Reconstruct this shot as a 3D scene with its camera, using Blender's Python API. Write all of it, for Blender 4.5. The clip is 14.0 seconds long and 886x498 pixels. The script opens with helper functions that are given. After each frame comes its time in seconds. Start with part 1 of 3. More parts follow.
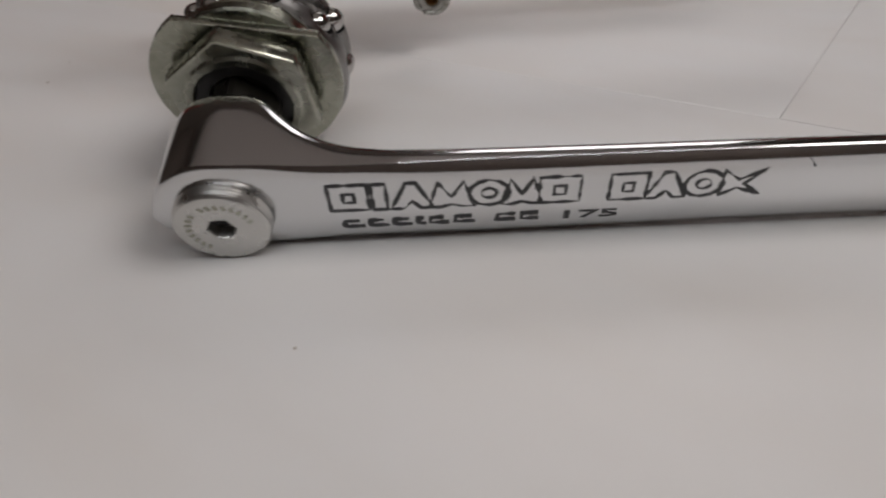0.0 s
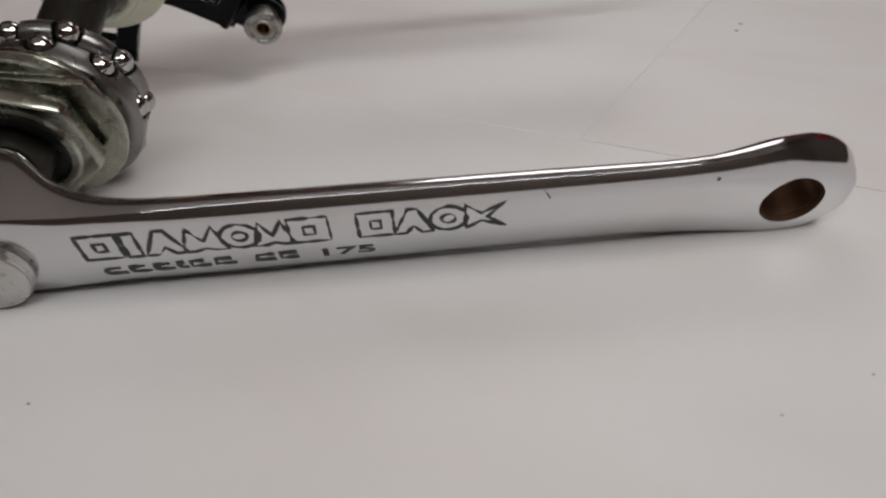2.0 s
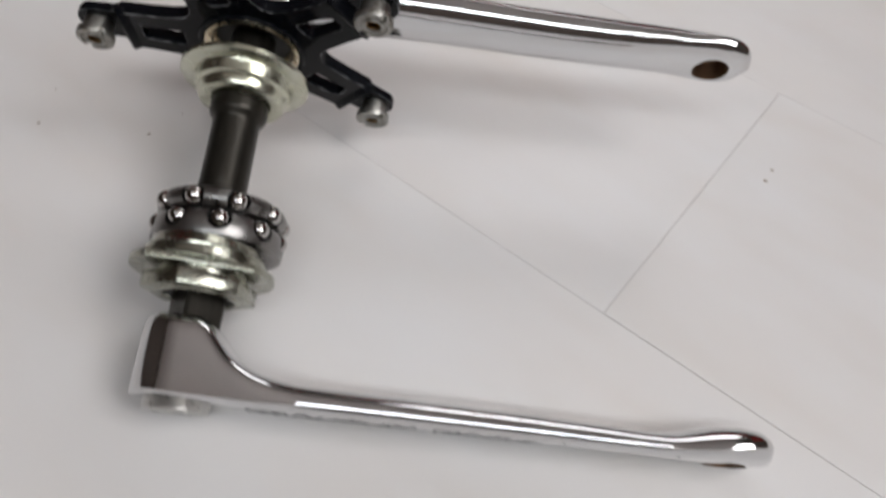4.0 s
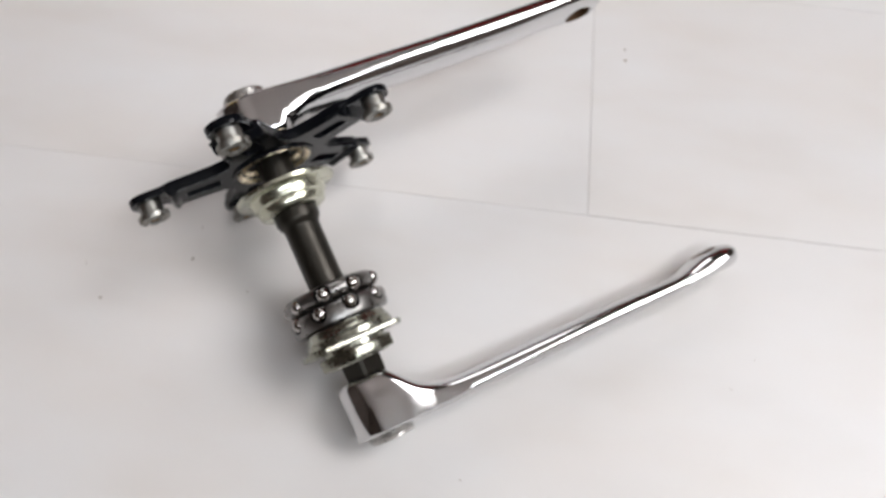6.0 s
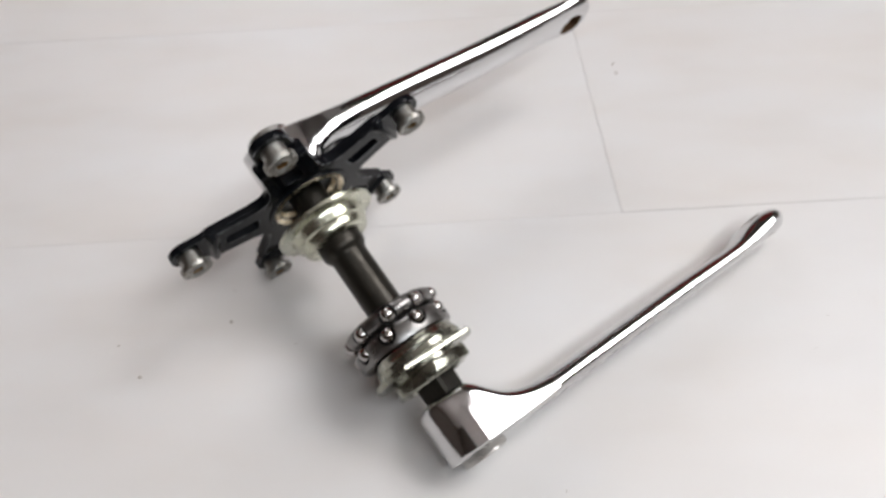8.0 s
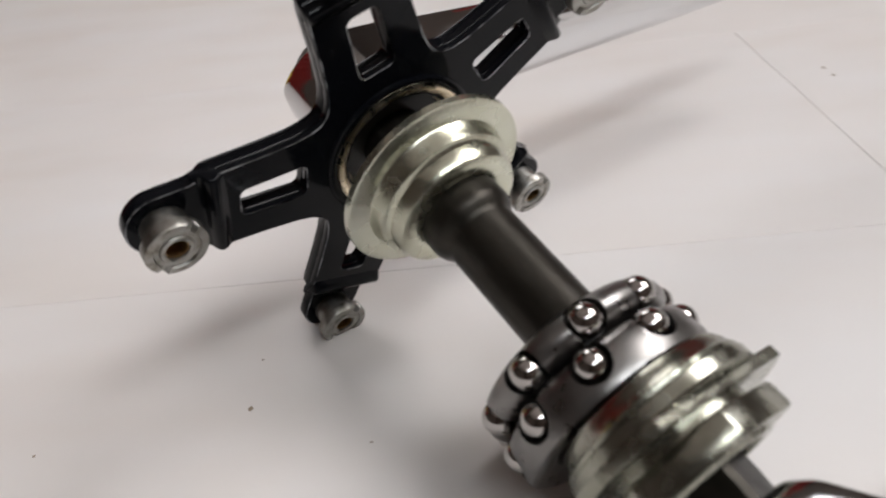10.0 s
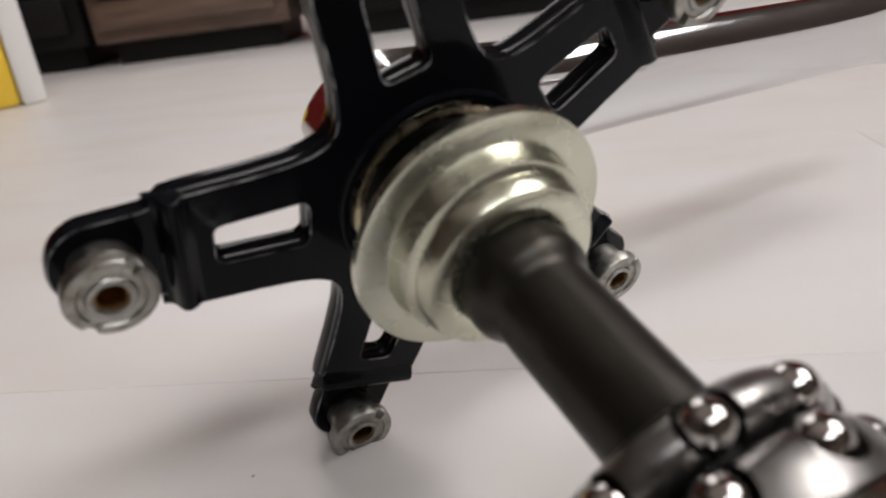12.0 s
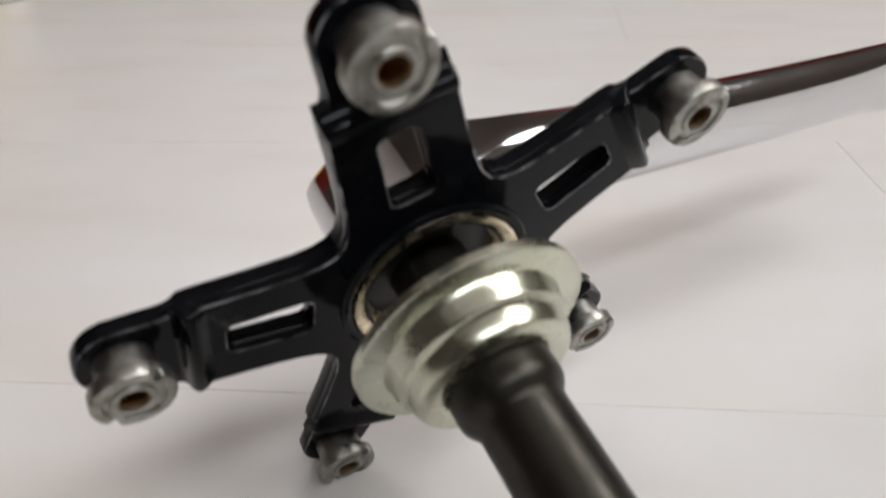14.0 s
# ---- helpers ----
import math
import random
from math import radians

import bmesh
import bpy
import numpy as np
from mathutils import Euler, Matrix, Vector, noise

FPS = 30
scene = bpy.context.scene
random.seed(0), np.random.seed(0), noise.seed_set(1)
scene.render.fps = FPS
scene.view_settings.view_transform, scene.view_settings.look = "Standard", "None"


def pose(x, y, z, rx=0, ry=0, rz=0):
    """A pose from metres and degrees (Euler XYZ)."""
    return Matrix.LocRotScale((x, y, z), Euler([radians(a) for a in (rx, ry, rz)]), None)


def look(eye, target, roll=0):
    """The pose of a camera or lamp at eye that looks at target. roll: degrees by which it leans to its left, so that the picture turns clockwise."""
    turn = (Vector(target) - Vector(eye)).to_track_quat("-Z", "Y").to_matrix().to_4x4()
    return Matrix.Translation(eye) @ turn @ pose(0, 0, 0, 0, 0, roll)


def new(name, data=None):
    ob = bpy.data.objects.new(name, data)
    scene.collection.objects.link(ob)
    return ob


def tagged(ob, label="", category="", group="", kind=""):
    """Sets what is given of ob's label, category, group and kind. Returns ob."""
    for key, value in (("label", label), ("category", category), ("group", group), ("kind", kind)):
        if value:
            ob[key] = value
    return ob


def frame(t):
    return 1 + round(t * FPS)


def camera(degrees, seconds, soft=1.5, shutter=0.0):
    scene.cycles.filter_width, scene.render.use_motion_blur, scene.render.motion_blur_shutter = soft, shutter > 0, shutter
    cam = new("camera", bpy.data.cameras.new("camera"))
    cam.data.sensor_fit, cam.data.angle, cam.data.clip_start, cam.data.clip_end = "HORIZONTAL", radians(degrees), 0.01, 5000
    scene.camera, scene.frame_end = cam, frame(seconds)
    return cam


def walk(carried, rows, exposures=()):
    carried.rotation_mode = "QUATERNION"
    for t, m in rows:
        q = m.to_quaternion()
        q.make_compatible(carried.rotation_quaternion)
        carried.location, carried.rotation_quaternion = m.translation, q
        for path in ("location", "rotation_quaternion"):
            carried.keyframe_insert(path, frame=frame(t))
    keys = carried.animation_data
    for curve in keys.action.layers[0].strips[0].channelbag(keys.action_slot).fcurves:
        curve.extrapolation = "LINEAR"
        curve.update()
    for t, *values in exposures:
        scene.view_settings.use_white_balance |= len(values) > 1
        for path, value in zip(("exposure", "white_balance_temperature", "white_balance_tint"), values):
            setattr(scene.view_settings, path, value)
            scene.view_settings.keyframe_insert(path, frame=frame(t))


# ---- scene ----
cam = camera(62.3, 14.0, soft=2.0, shutter=0.5)
cam.data.dof.use_dof, cam.data.dof.focus_distance, cam.data.dof.aperture_fstop = True, 0.185, 18.0
PATH = [
    (0.0, 0.0500, -0.1340, 0.0882, 56.81, 3.04, -0.34),
    (0.5, 0.0636, -0.1318, 0.0868, 56.32, 2.90, -1.34),
    (1.0, 0.0817, -0.1313, 0.0865, 56.65, 2.88, -3.37),
    (1.5, 0.0996, -0.1321, 0.0859, 57.23, 3.40, -5.29),
    (2.0, 0.0964, -0.1339, 0.0941, 56.57, 4.02, -3.64),
    (2.5, 0.0963, -0.1414, 0.1232, 52.89, 2.14, -0.31),
    (3.0, 0.0973, -0.1400, 0.1702, 46.55, -1.55, 2.75),
    (3.5, 0.0842, -0.1200, 0.2064, 40.92, -4.88, 5.26),
    (4.0, 0.0710, -0.0985, 0.2286, 38.08, -5.38, 4.28),
    (4.2, 0.0620, -0.0848, 0.2348, 37.25, -3.95, 0.98),
    (6.3, -0.0303, -0.0816, 0.3398, 28.69, -1.38, -31.98),
    (6.5, -0.0268, -0.0859, 0.3465, 30.00, -0.75, -34.67),
    (7.0, -0.0519, -0.0850, 0.3758, 30.25, -1.00, -34.83),
    (7.2, -0.0592, -0.0929, 0.3686, 31.20, -0.40, -35.11),
    (9.3, -0.0904, -0.0489, 0.1641, 51.30, 4.69, -38.73),
    (9.5, -0.0861, -0.0366, 0.1564, 53.04, 4.93, -38.09),
    (10.0, -0.0741, -0.0162, 0.1294, 56.15, 6.22, -34.67),
    (10.5, -0.0710, -0.0047, 0.1144, 61.01, 6.71, -30.97),
    (11.0, -0.0631, 0.0115, 0.1032, 65.41, 8.71, -29.93),
    (11.5, -0.0648, 0.0160, 0.0945, 67.19, 7.44, -27.35),
    (12.0, -0.0535, 0.0104, 0.0947, 67.66, 7.06, -27.90),
    (12.5, -0.0529, 0.0091, 0.0999, 65.85, 6.96, -28.31),
    (13.0, -0.0445, 0.0095, 0.1215, 62.45, 3.02, -27.48),
    (13.5, -0.0522, 0.0091, 0.1199, 60.44, 2.52, -27.64),
    (14.0, -0.0510, 0.0159, 0.1300, 59.98, 2.63, -27.83),
]
walk(cam, [(t, pose(x, y, z, rx, ry, rz)) for t, x, y, z, rx, ry, rz in PATH],
     exposures=[(0.0, -1.12, 6600, 12.0), (2.0, -1.04, 6580, 12.0), (3.0, -0.94, 6430, 11.0), (4.2, -0.7, 6400, 11.0), (6.3, -0.43, 6400, 11.0),
                (7.2, -0.43, 6400, 10.5), (9.3, -0.46, 6490, 11.2), (10.5, -0.47, 6630, 12.7), (11.5, -0.51, 6690, 13.2), (13.0, -0.52, 6615, 11.2), (14.0, -0.47, 6555, 10.2)])

# ---- world and light ----
world = bpy.data.worlds.new("sky")
scene.world = world
world.use_nodes = True
sky = world.node_tree.nodes.new("ShaderNodeTexSky")
sky.sky_type, sky.sun_disc = "NISHITA", False
sky.sun_elevation, sky.sun_rotation = radians(40), radians(150)
world.node_tree.nodes["Background"].inputs["Strength"].default_value = 0.1
world.node_tree.links.new(sky.outputs[0], world.node_tree.nodes["Background"].inputs["Color"])


def window_light(name, eye, target, w, h, watts, tint):
    data = bpy.data.lights.new(name, "AREA")
    data.shape, data.size, data.size_y, data.energy, data.color = "RECTANGLE", w, h, watts, tint
    ob = new(name, data)
    ob.matrix_world = look(eye, target)
    return ob


window_light("daylight_east", (1.16, -0.4, 1.5), (0.0, 0.0, 0.3), 0.95, 0.95, 40.0, (1.0, 0.975, 0.96))
window_light("daylight_south", (0.05, -1.27, 1.92), (0.05, 0.2, 0.3), 1.6, 0.36, 33.0, (0.92, 0.97, 1.0))
window_light("daylight_north", (0.5, 1.63, 1.3), (0.1, 0.0, 0.2), 0.8, 0.6, 9.0, (1.0, 0.97, 0.95))

# ---- materials ----


def material(name, colour, rough=0.5, metal=0.0, coat=0.0):
    m = bpy.data.materials.new(name)
    m.use_nodes = True
    b = m.node_tree.nodes["Principled BSDF"]
    b.inputs["Base Color"].default_value = (*colour, 1)
    b.inputs["Roughness"].default_value = rough
    b.inputs["Metallic"].default_value = metal
    b.inputs["Coat Weight"].default_value = coat
    return m


def noise_node(m, scale, detail=4.0, stretch=(1, 1, 1), rough=0.55):
    n = m.node_tree.nodes
    co, mp, tx = n.new("ShaderNodeTexCoord"), n.new("ShaderNodeMapping"), n.new("ShaderNodeTexNoise")
    mp.inputs["Scale"].default_value = stretch
    tx.inputs["Scale"].default_value, tx.inputs["Detail"].default_value = scale, detail
    tx.inputs["Roughness"].default_value = rough
    m.node_tree.links.new(co.outputs["Object"], mp.inputs["Vector"])
    m.node_tree.links.new(mp.outputs[0], tx.inputs["Vector"])
    return tx


def ramp(m, source, stops):
    r = m.node_tree.nodes.new("ShaderNodeValToRGB")
    while len(r.color_ramp.elements) < len(stops):
        r.color_ramp.elements.new(0.5)
    for e, (p, c) in zip(r.color_ramp.elements, stops):
        e.position, e.color = p, (*c, 1) if len(c) == 3 else c
    m.node_tree.links.new(source, r.inputs[0])
    return r.outputs[0]


def colour_from(m, socket):
    m.node_tree.links.new(socket, m.node_tree.nodes["Principled BSDF"].inputs["Base Color"])


def rough_from(m, tx, low, high, a=0.3, b=0.7):
    r = m.node_tree.nodes.new("ShaderNodeMapRange")
    for k, v in zip(("From Min", "From Max", "To Min", "To Max"), (a, b, low, high)):
        r.inputs[k].default_value = v
    m.node_tree.links.new(tx.outputs["Fac"], r.inputs["Value"])
    m.node_tree.links.new(r.outputs[0], m.node_tree.nodes["Principled BSDF"].inputs["Roughness"])


def bump_from(m, tx, strength, distance):
    b = m.node_tree.nodes.new("ShaderNodeBump")
    b.inputs["Strength"].default_value, b.inputs["Distance"].default_value = strength, distance
    m.node_tree.links.new(tx.outputs["Fac"], b.inputs["Height"])
    m.node_tree.links.new(b.outputs[0], m.node_tree.nodes["Principled BSDF"].inputs["Normal"])


CHROME = material("polished_chrome", (0.62, 0.62, 0.625), 0.1, 1.0)
rough_from(CHROME, noise_node(CHROME, 160, 5), 0.07, 0.13)
bump_from(CHROME, noise_node(CHROME, 900, 3), 0.05, 0.0002)
BALL = material("polished_steel_ball", (0.48, 0.46, 0.445), 0.05, 1.0)
RETAINER = material("pressed_steel", (0.24, 0.232, 0.225), 0.24, 1.0)
rough_from(RETAINER, noise_node(RETAINER, 260, 5), 0.24, 0.4)
CUP = material("yellow_zinc_plate", (0.7, 0.69, 0.56), 0.2, 1.0)
tx = noise_node(CUP, 130, 6)
rough_from(CUP, tx, 0.22, 0.3)
colour_from(CUP, ramp(CUP, noise_node(CUP, 70, 5).outputs["Fac"], [(0.3, (0.53, 0.53, 0.42)), (0.5, (0.57, 0.575, 0.47)), (0.7, (0.6, 0.61, 0.53))]))
bump_from(CUP, noise_node(CUP, 700, 4), 0.05, 0.0003)
OLDZINC = material("dull_zinc_plate", (0.5, 0.49, 0.38), 0.3, 1.0)
rough_from(OLDZINC, noise_node(OLDZINC, 170, 6), 0.16, 0.34)
colour_from(OLDZINC, ramp(OLDZINC, noise_node(OLDZINC, 110, 6).outputs["Fac"], [(0.24, (0.19, 0.185, 0.145)), (0.42, (0.32, 0.32, 0.265)), (0.7, (0.43, 0.432, 0.375))]))
bump_from(OLDZINC, noise_node(OLDZINC, 600, 4), 0.1, 0.0004)
AXLE = material("dark_spindle_steel", (0.09, 0.08, 0.065), 0.35, 0.75)
colour_from(AXLE, ramp(AXLE, noise_node(AXLE, 240, 6, (1, 0.25, 1)).outputs["Fac"], [(0.3, (0.022, 0.02, 0.016)), (0.6, (0.036, 0.032, 0.026)), (0.8, (0.07, 0.065, 0.058))]))
rough_from(AXLE, noise_node(AXLE, 300, 5), 0.3, 0.46)
BLACK = material("gloss_black_paint", (0.004, 0.0045, 0.006), 0.18)
BLACK.node_tree.nodes["Principled BSDF"].inputs["Specular IOR Level"].default_value = 0.11
rough_from(BLACK, noise_node(BLACK, 200, 5), 0.06, 0.16)
bump_from(BLACK, noise_node(BLACK, 420, 3), 0.06, 0.0003)
# paint rubbed thin along the edges
edge = BLACK.node_tree.nodes.new("ShaderNodeNewGeometry")
wear = BLACK.node_tree.nodes.new("ShaderNodeMath")
wear.operation = "MULTIPLY"
BLACK.node_tree.links.new(ramp(BLACK, edge.outputs["Pointiness"], [(0.57, (0, 0, 0)), (0.7, (1, 1, 1))]), wear.inputs[0])
BLACK.node_tree.links.new(ramp(BLACK, noise_node(BLACK, 260, 5).outputs["Fac"], [(0.46, (0, 0, 0)), (0.62, (1, 1, 1))]), wear.inputs[1])
colour_from(BLACK, ramp(BLACK, wear.outputs[0], [(0.0, (0.004, 0.0045, 0.006)), (1.0, (0.05, 0.052, 0.056))]))
# rubbed edges, coloured paler to draw the bright highlight lines too
EDGE = material("rubbed_edge_highlight", (0.2, 0.205, 0.21), 0.2, 1.0)
colour_from(EDGE, ramp(EDGE, noise_node(EDGE, 240, 5).outputs["Fac"], [(0.4, (0.02, 0.021, 0.024)), (0.64, (0.34, 0.35, 0.365))]))
BOLT = material("worn_nickel_bolt", (0.55, 0.54, 0.5), 0.28, 1.0)
rough_from(BOLT, noise_node(BOLT, 330, 6), 0.28, 0.5)
colour_from(BOLT, ramp(BOLT, noise_node(BOLT, 300, 6).outputs["Fac"], [(0.28, (0.13, 0.11, 0.085)), (0.45, (0.3, 0.29, 0.265)), (0.75, (0.44, 0.44, 0.42))]))
CAP = material("bright_nickel", (0.54, 0.53, 0.51), 0.2, 1.0)
rough_from(CAP, noise_node(CAP, 240, 6), 0.22, 0.4)
bump_from(CAP, noise_node(CAP, 500, 4), 0.1, 0.0003)
BRASS = material("brass_bore", (0.36, 0.22, 0.1), 0.4, 0.8)
GOLD = material("tarnished_rim", (0.78, 0.68, 0.5), 0.25, 1.0)
rough_from(GOLD, noise_node(GOLD, 240, 5), 0.15, 0.4)
# near-black for the seal, and for shade painted into holes and pockets
DARK = material("black_seal_recess_shade", (0.012, 0.011, 0.01), 0.4)
INK = material("black_lettering", (0.012, 0.012, 0.014), 0.45)
RUST = material("brown_pedal_thread", (0.16, 0.09, 0.05), 0.45, 0.7)
rough_from(RUST, noise_node(RUST, 400, 4), 0.3, 0.6)

FLOOR = material("pale_laminate", (0.72, 0.69, 0.66), 0.3)
tx = noise_node(FLOOR, 11, 2, (1, 2.4, 1), 0.5)
broad = noise_node(FLOOR, 7, 4, (1, 1.9, 1))
mix = FLOOR.node_tree.nodes.new("ShaderNodeMix")
mix.data_type, mix.blend_type = "RGBA", "MULTIPLY"
mix.inputs["Factor"].default_value = 1.0
FLOOR.node_tree.links.new(ramp(FLOOR, tx.outputs["Fac"], [(0.22, (0.69, 0.668, 0.648)), (0.48, (0.725, 0.712, 0.702)), (0.8, (0.745, 0.738, 0.734))]), mix.inputs[6])
FLOOR.node_tree.links.new(ramp(FLOOR, broad.outputs["Fac"], [(0.3, (0.985, 0.955, 0.925)), (0.64, (1, 1, 1))]), mix.inputs[7])
colour_from(FLOOR, mix.outputs[2])
FLOOR.node_tree.nodes["Principled BSDF"].inputs["Roughness"].default_value = 0.45
FLOOR.node_tree.nodes["Principled BSDF"].inputs["Specular IOR Level"].default_value = 0.75
JOINT = material("joint_shadow_gap", (0.56, 0.47, 0.41), 0.8)
SPECK = material("dirt_speck", (0.28, 0.22, 0.16), 0.8)
WALL = material("wall_paint", (0.09, 0.068, 0.056), 0.8)
bump_from(WALL, noise_node(WALL, 300, 4), 0.1, 0.001)
CEIL = material("ceiling_paint", (0.84, 0.775, 0.73), 0.9)
FRAME = material("window_frame_paint", (0.75, 0.75, 0.74), 0.4)
WOOD = material("brown_wood", (0.26, 0.16, 0.1), 0.45)
colour_from(WOOD, ramp(WOOD, noise_node(WOOD, 14, 7, (1, 1, 9)).outputs["Fac"], [(0.3, (0.1, 0.062, 0.045)), (0.7, (0.19, 0.125, 0.095))]))
BLACKFURN = material("black_lacquer", (0.008, 0.007, 0.007), 0.55)
BLACKFURN.node_tree.nodes["Principled BSDF"].inputs["Specular IOR Level"].default_value = 0.25
YELLOW = material("yellow_plastic", (0.75, 0.5, 0.04), 0.4)
WHITEP = material("white_plastic", (0.75, 0.74, 0.72), 0.4)
RED = material("red_woven_cloth", (0.3, 0.025, 0.022), 0.85)
bump_from(RED, noise_node(RED, 500, 3), 0.3, 0.001)
colour_from(RED, ramp(RED, noise_node(RED, 8, 5).outputs["Fac"], [(0.3, (0.3, 0.02, 0.017)), (0.7, (0.4, 0.03, 0.025))]))

# ---- mesh helpers (millimetres in, metres out) ----
MM = 0.001


def mesh_of(name, bm, mat, sharp=38, big=1e9):
    me = bpy.data.meshes.new(name)
    bmesh.ops.recalc_face_normals(bm, faces=bm.faces[:])
    for fc in bm.faces:
        fc.smooth = fc.calc_area() < big
    bm.to_mesh(me)
    bm.free()
    me.set_sharp_from_angle(angle=radians(sharp))
    me.materials.append(mat)
    return me


def part(name, bm, mat, parent, label="", sharp=38, big=1e9):
    ob = new(name, mesh_of(name, bm, mat, sharp, big))
    ob.parent = parent
    if label:
        tagged(ob, label)
    return ob


def grid_shell(rows, closed=True, caps=True):
    """A skin over rows of points, each row a loop."""
    bm = bmesh.new()
    vs = [[bm.verts.new([c * MM for c in p]) for p in row] for row in rows]
    n = len(vs[0])
    for a, b in zip(vs, vs[1:]):
        for i in range(n if closed else n - 1):
            j = (i + 1) % n
            bm.faces.new((a[i], a[j], b[j], b[i]))
    if caps:
        bm.faces.new(vs[0][::-1])
        bm.faces.new(vs[-1])
    return bm


def lathe(profile, cx=0.0, cz=0.0, n=64, shape=None, ring=False):
    """Turn (y, r) pairs round the axle's line; shape(y, r, angle) may alter a point."""
    rows = []
    for y, r in profile:
        row = []
        for k in range(n):
            a = 2 * math.pi * k / n
            yy, rr = (y, r) if shape is None else shape(y, r, a)
            row.append((cx + rr * math.cos(a), yy, cz + rr * math.sin(a)))
        rows.append(row)
    if ring:
        rows.append(rows[0])
        bm = grid_shell(rows, True, False)
        bmesh.ops.remove_doubles(bm, verts=bm.verts[:], dist=1e-7)
        return bm
    return grid_shell(rows, True, True)


def ball_mesh(c, r, seg=28):
    bm = bmesh.new()
    bmesh.ops.create_uvsphere(bm, u_segments=seg, v_segments=seg // 2, radius=r * MM)
    bmesh.ops.translate(bm, verts=bm.verts[:], vec=[v * MM for v in c])
    return bm


def block(x0, x1, y0, y1, z0, z1, bevel=0.0, seg=2, unit=MM):
    bm = bmesh.new()
    bmesh.ops.create_cube(bm, size=1.0)
    for v in bm.verts:
        v.co = Vector(((x0 + x1) / 2 + v.co.x * (x1 - x0), (y0 + y1) / 2 + v.co.y * (y1 - y0), (z0 + z1) / 2 + v.co.z * (z1 - z0))) * unit
    if bevel:
        bmesh.ops.bevel(bm, geom=bm.edges[:], offset=bevel * unit, segments=seg, affect="EDGES", profile=0.5)
    return bm


def cut(ob, cutter_bm, mat=None):
    """Take the cutter's volume out of ob's mesh for good."""
    cme = bpy.data.meshes.new("cutter")
    bmesh.ops.recalc_face_normals(cutter_bm, faces=cutter_bm.faces[:])
    cutter_bm.to_mesh(cme)
    cutter_bm.free()
    if mat:
        cme.materials.append(mat)
    cob = new("cutter", cme)
    mod = ob.modifiers.new("cut", "BOOLEAN")
    mod.operation, mod.object, mod.solver = "DIFFERENCE", cob, "EXACT"
    if mat:
        mod.material_mode = "TRANSFER"
    keep, ob.parent = ob.parent, None
    me = bpy.data.meshes.new_from_object(ob.evaluated_get(bpy.context.evaluated_depsgraph_get()))
    ob.modifiers.clear()
    ob.parent = keep
    ob.data = me
    bpy.data.objects.remove(cob)
    me.set_sharp_from_angle(angle=radians(38))
    return ob


def smooth_lerp(table, x):
    """A smooth curve through the table that never swings past its values."""
    n = len(table)
    if x <= table[0][0]:
        return table[0][1]
    if x >= table[-1][0]:
        return table[-1][1]
    steps = [(b[1] - a[1]) / (b[0] - a[0]) for a, b in zip(table, table[1:])]

    def slope(i):
        if i in (0, n - 1):
            return 0.0 if n == 2 else steps[min(i, n - 2)]
        p, q = steps[i - 1], steps[i]
        return 0.0 if p * q <= 0 else 2 * p * q / (p + q)

    i = next(j for j in range(n - 1) if x <= table[j + 1][0])
    (a, va), (b, vb) = table[i], table[i + 1]
    w = b - a
    k = (x - a) / w
    return (va * (1 + 2 * k) * (1 - k) ** 2 + slope(i) * w * k * (1 - k) ** 2
            + vb * k * k * (3 - 2 * k) + slope(i + 1) * w * k * k * (k - 1))


# ---- the room ----
ROOM = (-2.2, 1.2, -1.3, 1.66, 2.5)


def plain(name, x0, x1, y0, y1, z0, z1, mat):
    return tagged(new(name, mesh_of(name, block(x0, x1, y0, y1, z0, z1, unit=1.0), mat)), kind="structure")


def wall_with_window(name, along, at, thick, a0, a1, w0, w1, s0, s1, top):
    """A wall along x or y at a place, with one opening through it."""
    bm = bmesh.new()
    for u0, u1, z0, z1 in ((a0, w0, 0, top), (w1, a1, 0, top), (w0, w1, 0, s0), (w0, w1, s1, top)):
        b2 = block(u0, u1, at, at + thick, z0, z1, unit=1.0) if along == "x" else block(at, at + thick, u0, u1, z0, z1, unit=1.0)
        tmp = bpy.data.meshes.new("tmp")
        b2.to_mesh(tmp)
        b2.free()
        bm.from_mesh(tmp)
        bpy.data.meshes.remove(tmp)
    return tagged(new(name, mesh_of(name, bm, WALL)), kind="structure")


x0, x1, y0, y1, top = ROOM
wall_with_window("wall_east", "y", x1, 0.14, y0, y1, -0.95, 0.15, 1.0, 2.05, top)
wall_with_window("wall_south", "x", y0 - 0.14, 0.14, x0 - 0.14, x1 + 0.14, -0.8, 0.9, 1.74, 2.1, top)
wall_with_window("wall_north", "x", y1, 0.14, x0 - 0.14, x1 + 0.14, 0.05, 0.95, 0.95, 1.65, top)
plain("wall_west", x0 - 0.14, x0, y0, y1, 0, top, WALL)
plain("ceiling", x0 - 0.14, x1 + 0.14, y0 - 0.14, y1 + 0.14, top, top + 0.12, CEIL)


def window_bars(name, along, at, a0, a1, s0, s1, uprights, rails):
    ob = tagged(new(name), kind="structure")
    bits = [(u - 0.022, u + 0.022, s0, s1) for u in uprights] + [(a0, a1, z - 0.022, z + 0.022) for z in rails]
    for u0, u1, z0, z1 in bits:
        b = block(u0, u1, at, at + 0.05, z0, z1, 0.004, 1, 1.0) if along == "x" else block(at, at + 0.05, u0, u1, z0, z1, 0.004, 1, 1.0)
        part("window_bar", b, FRAME, ob)


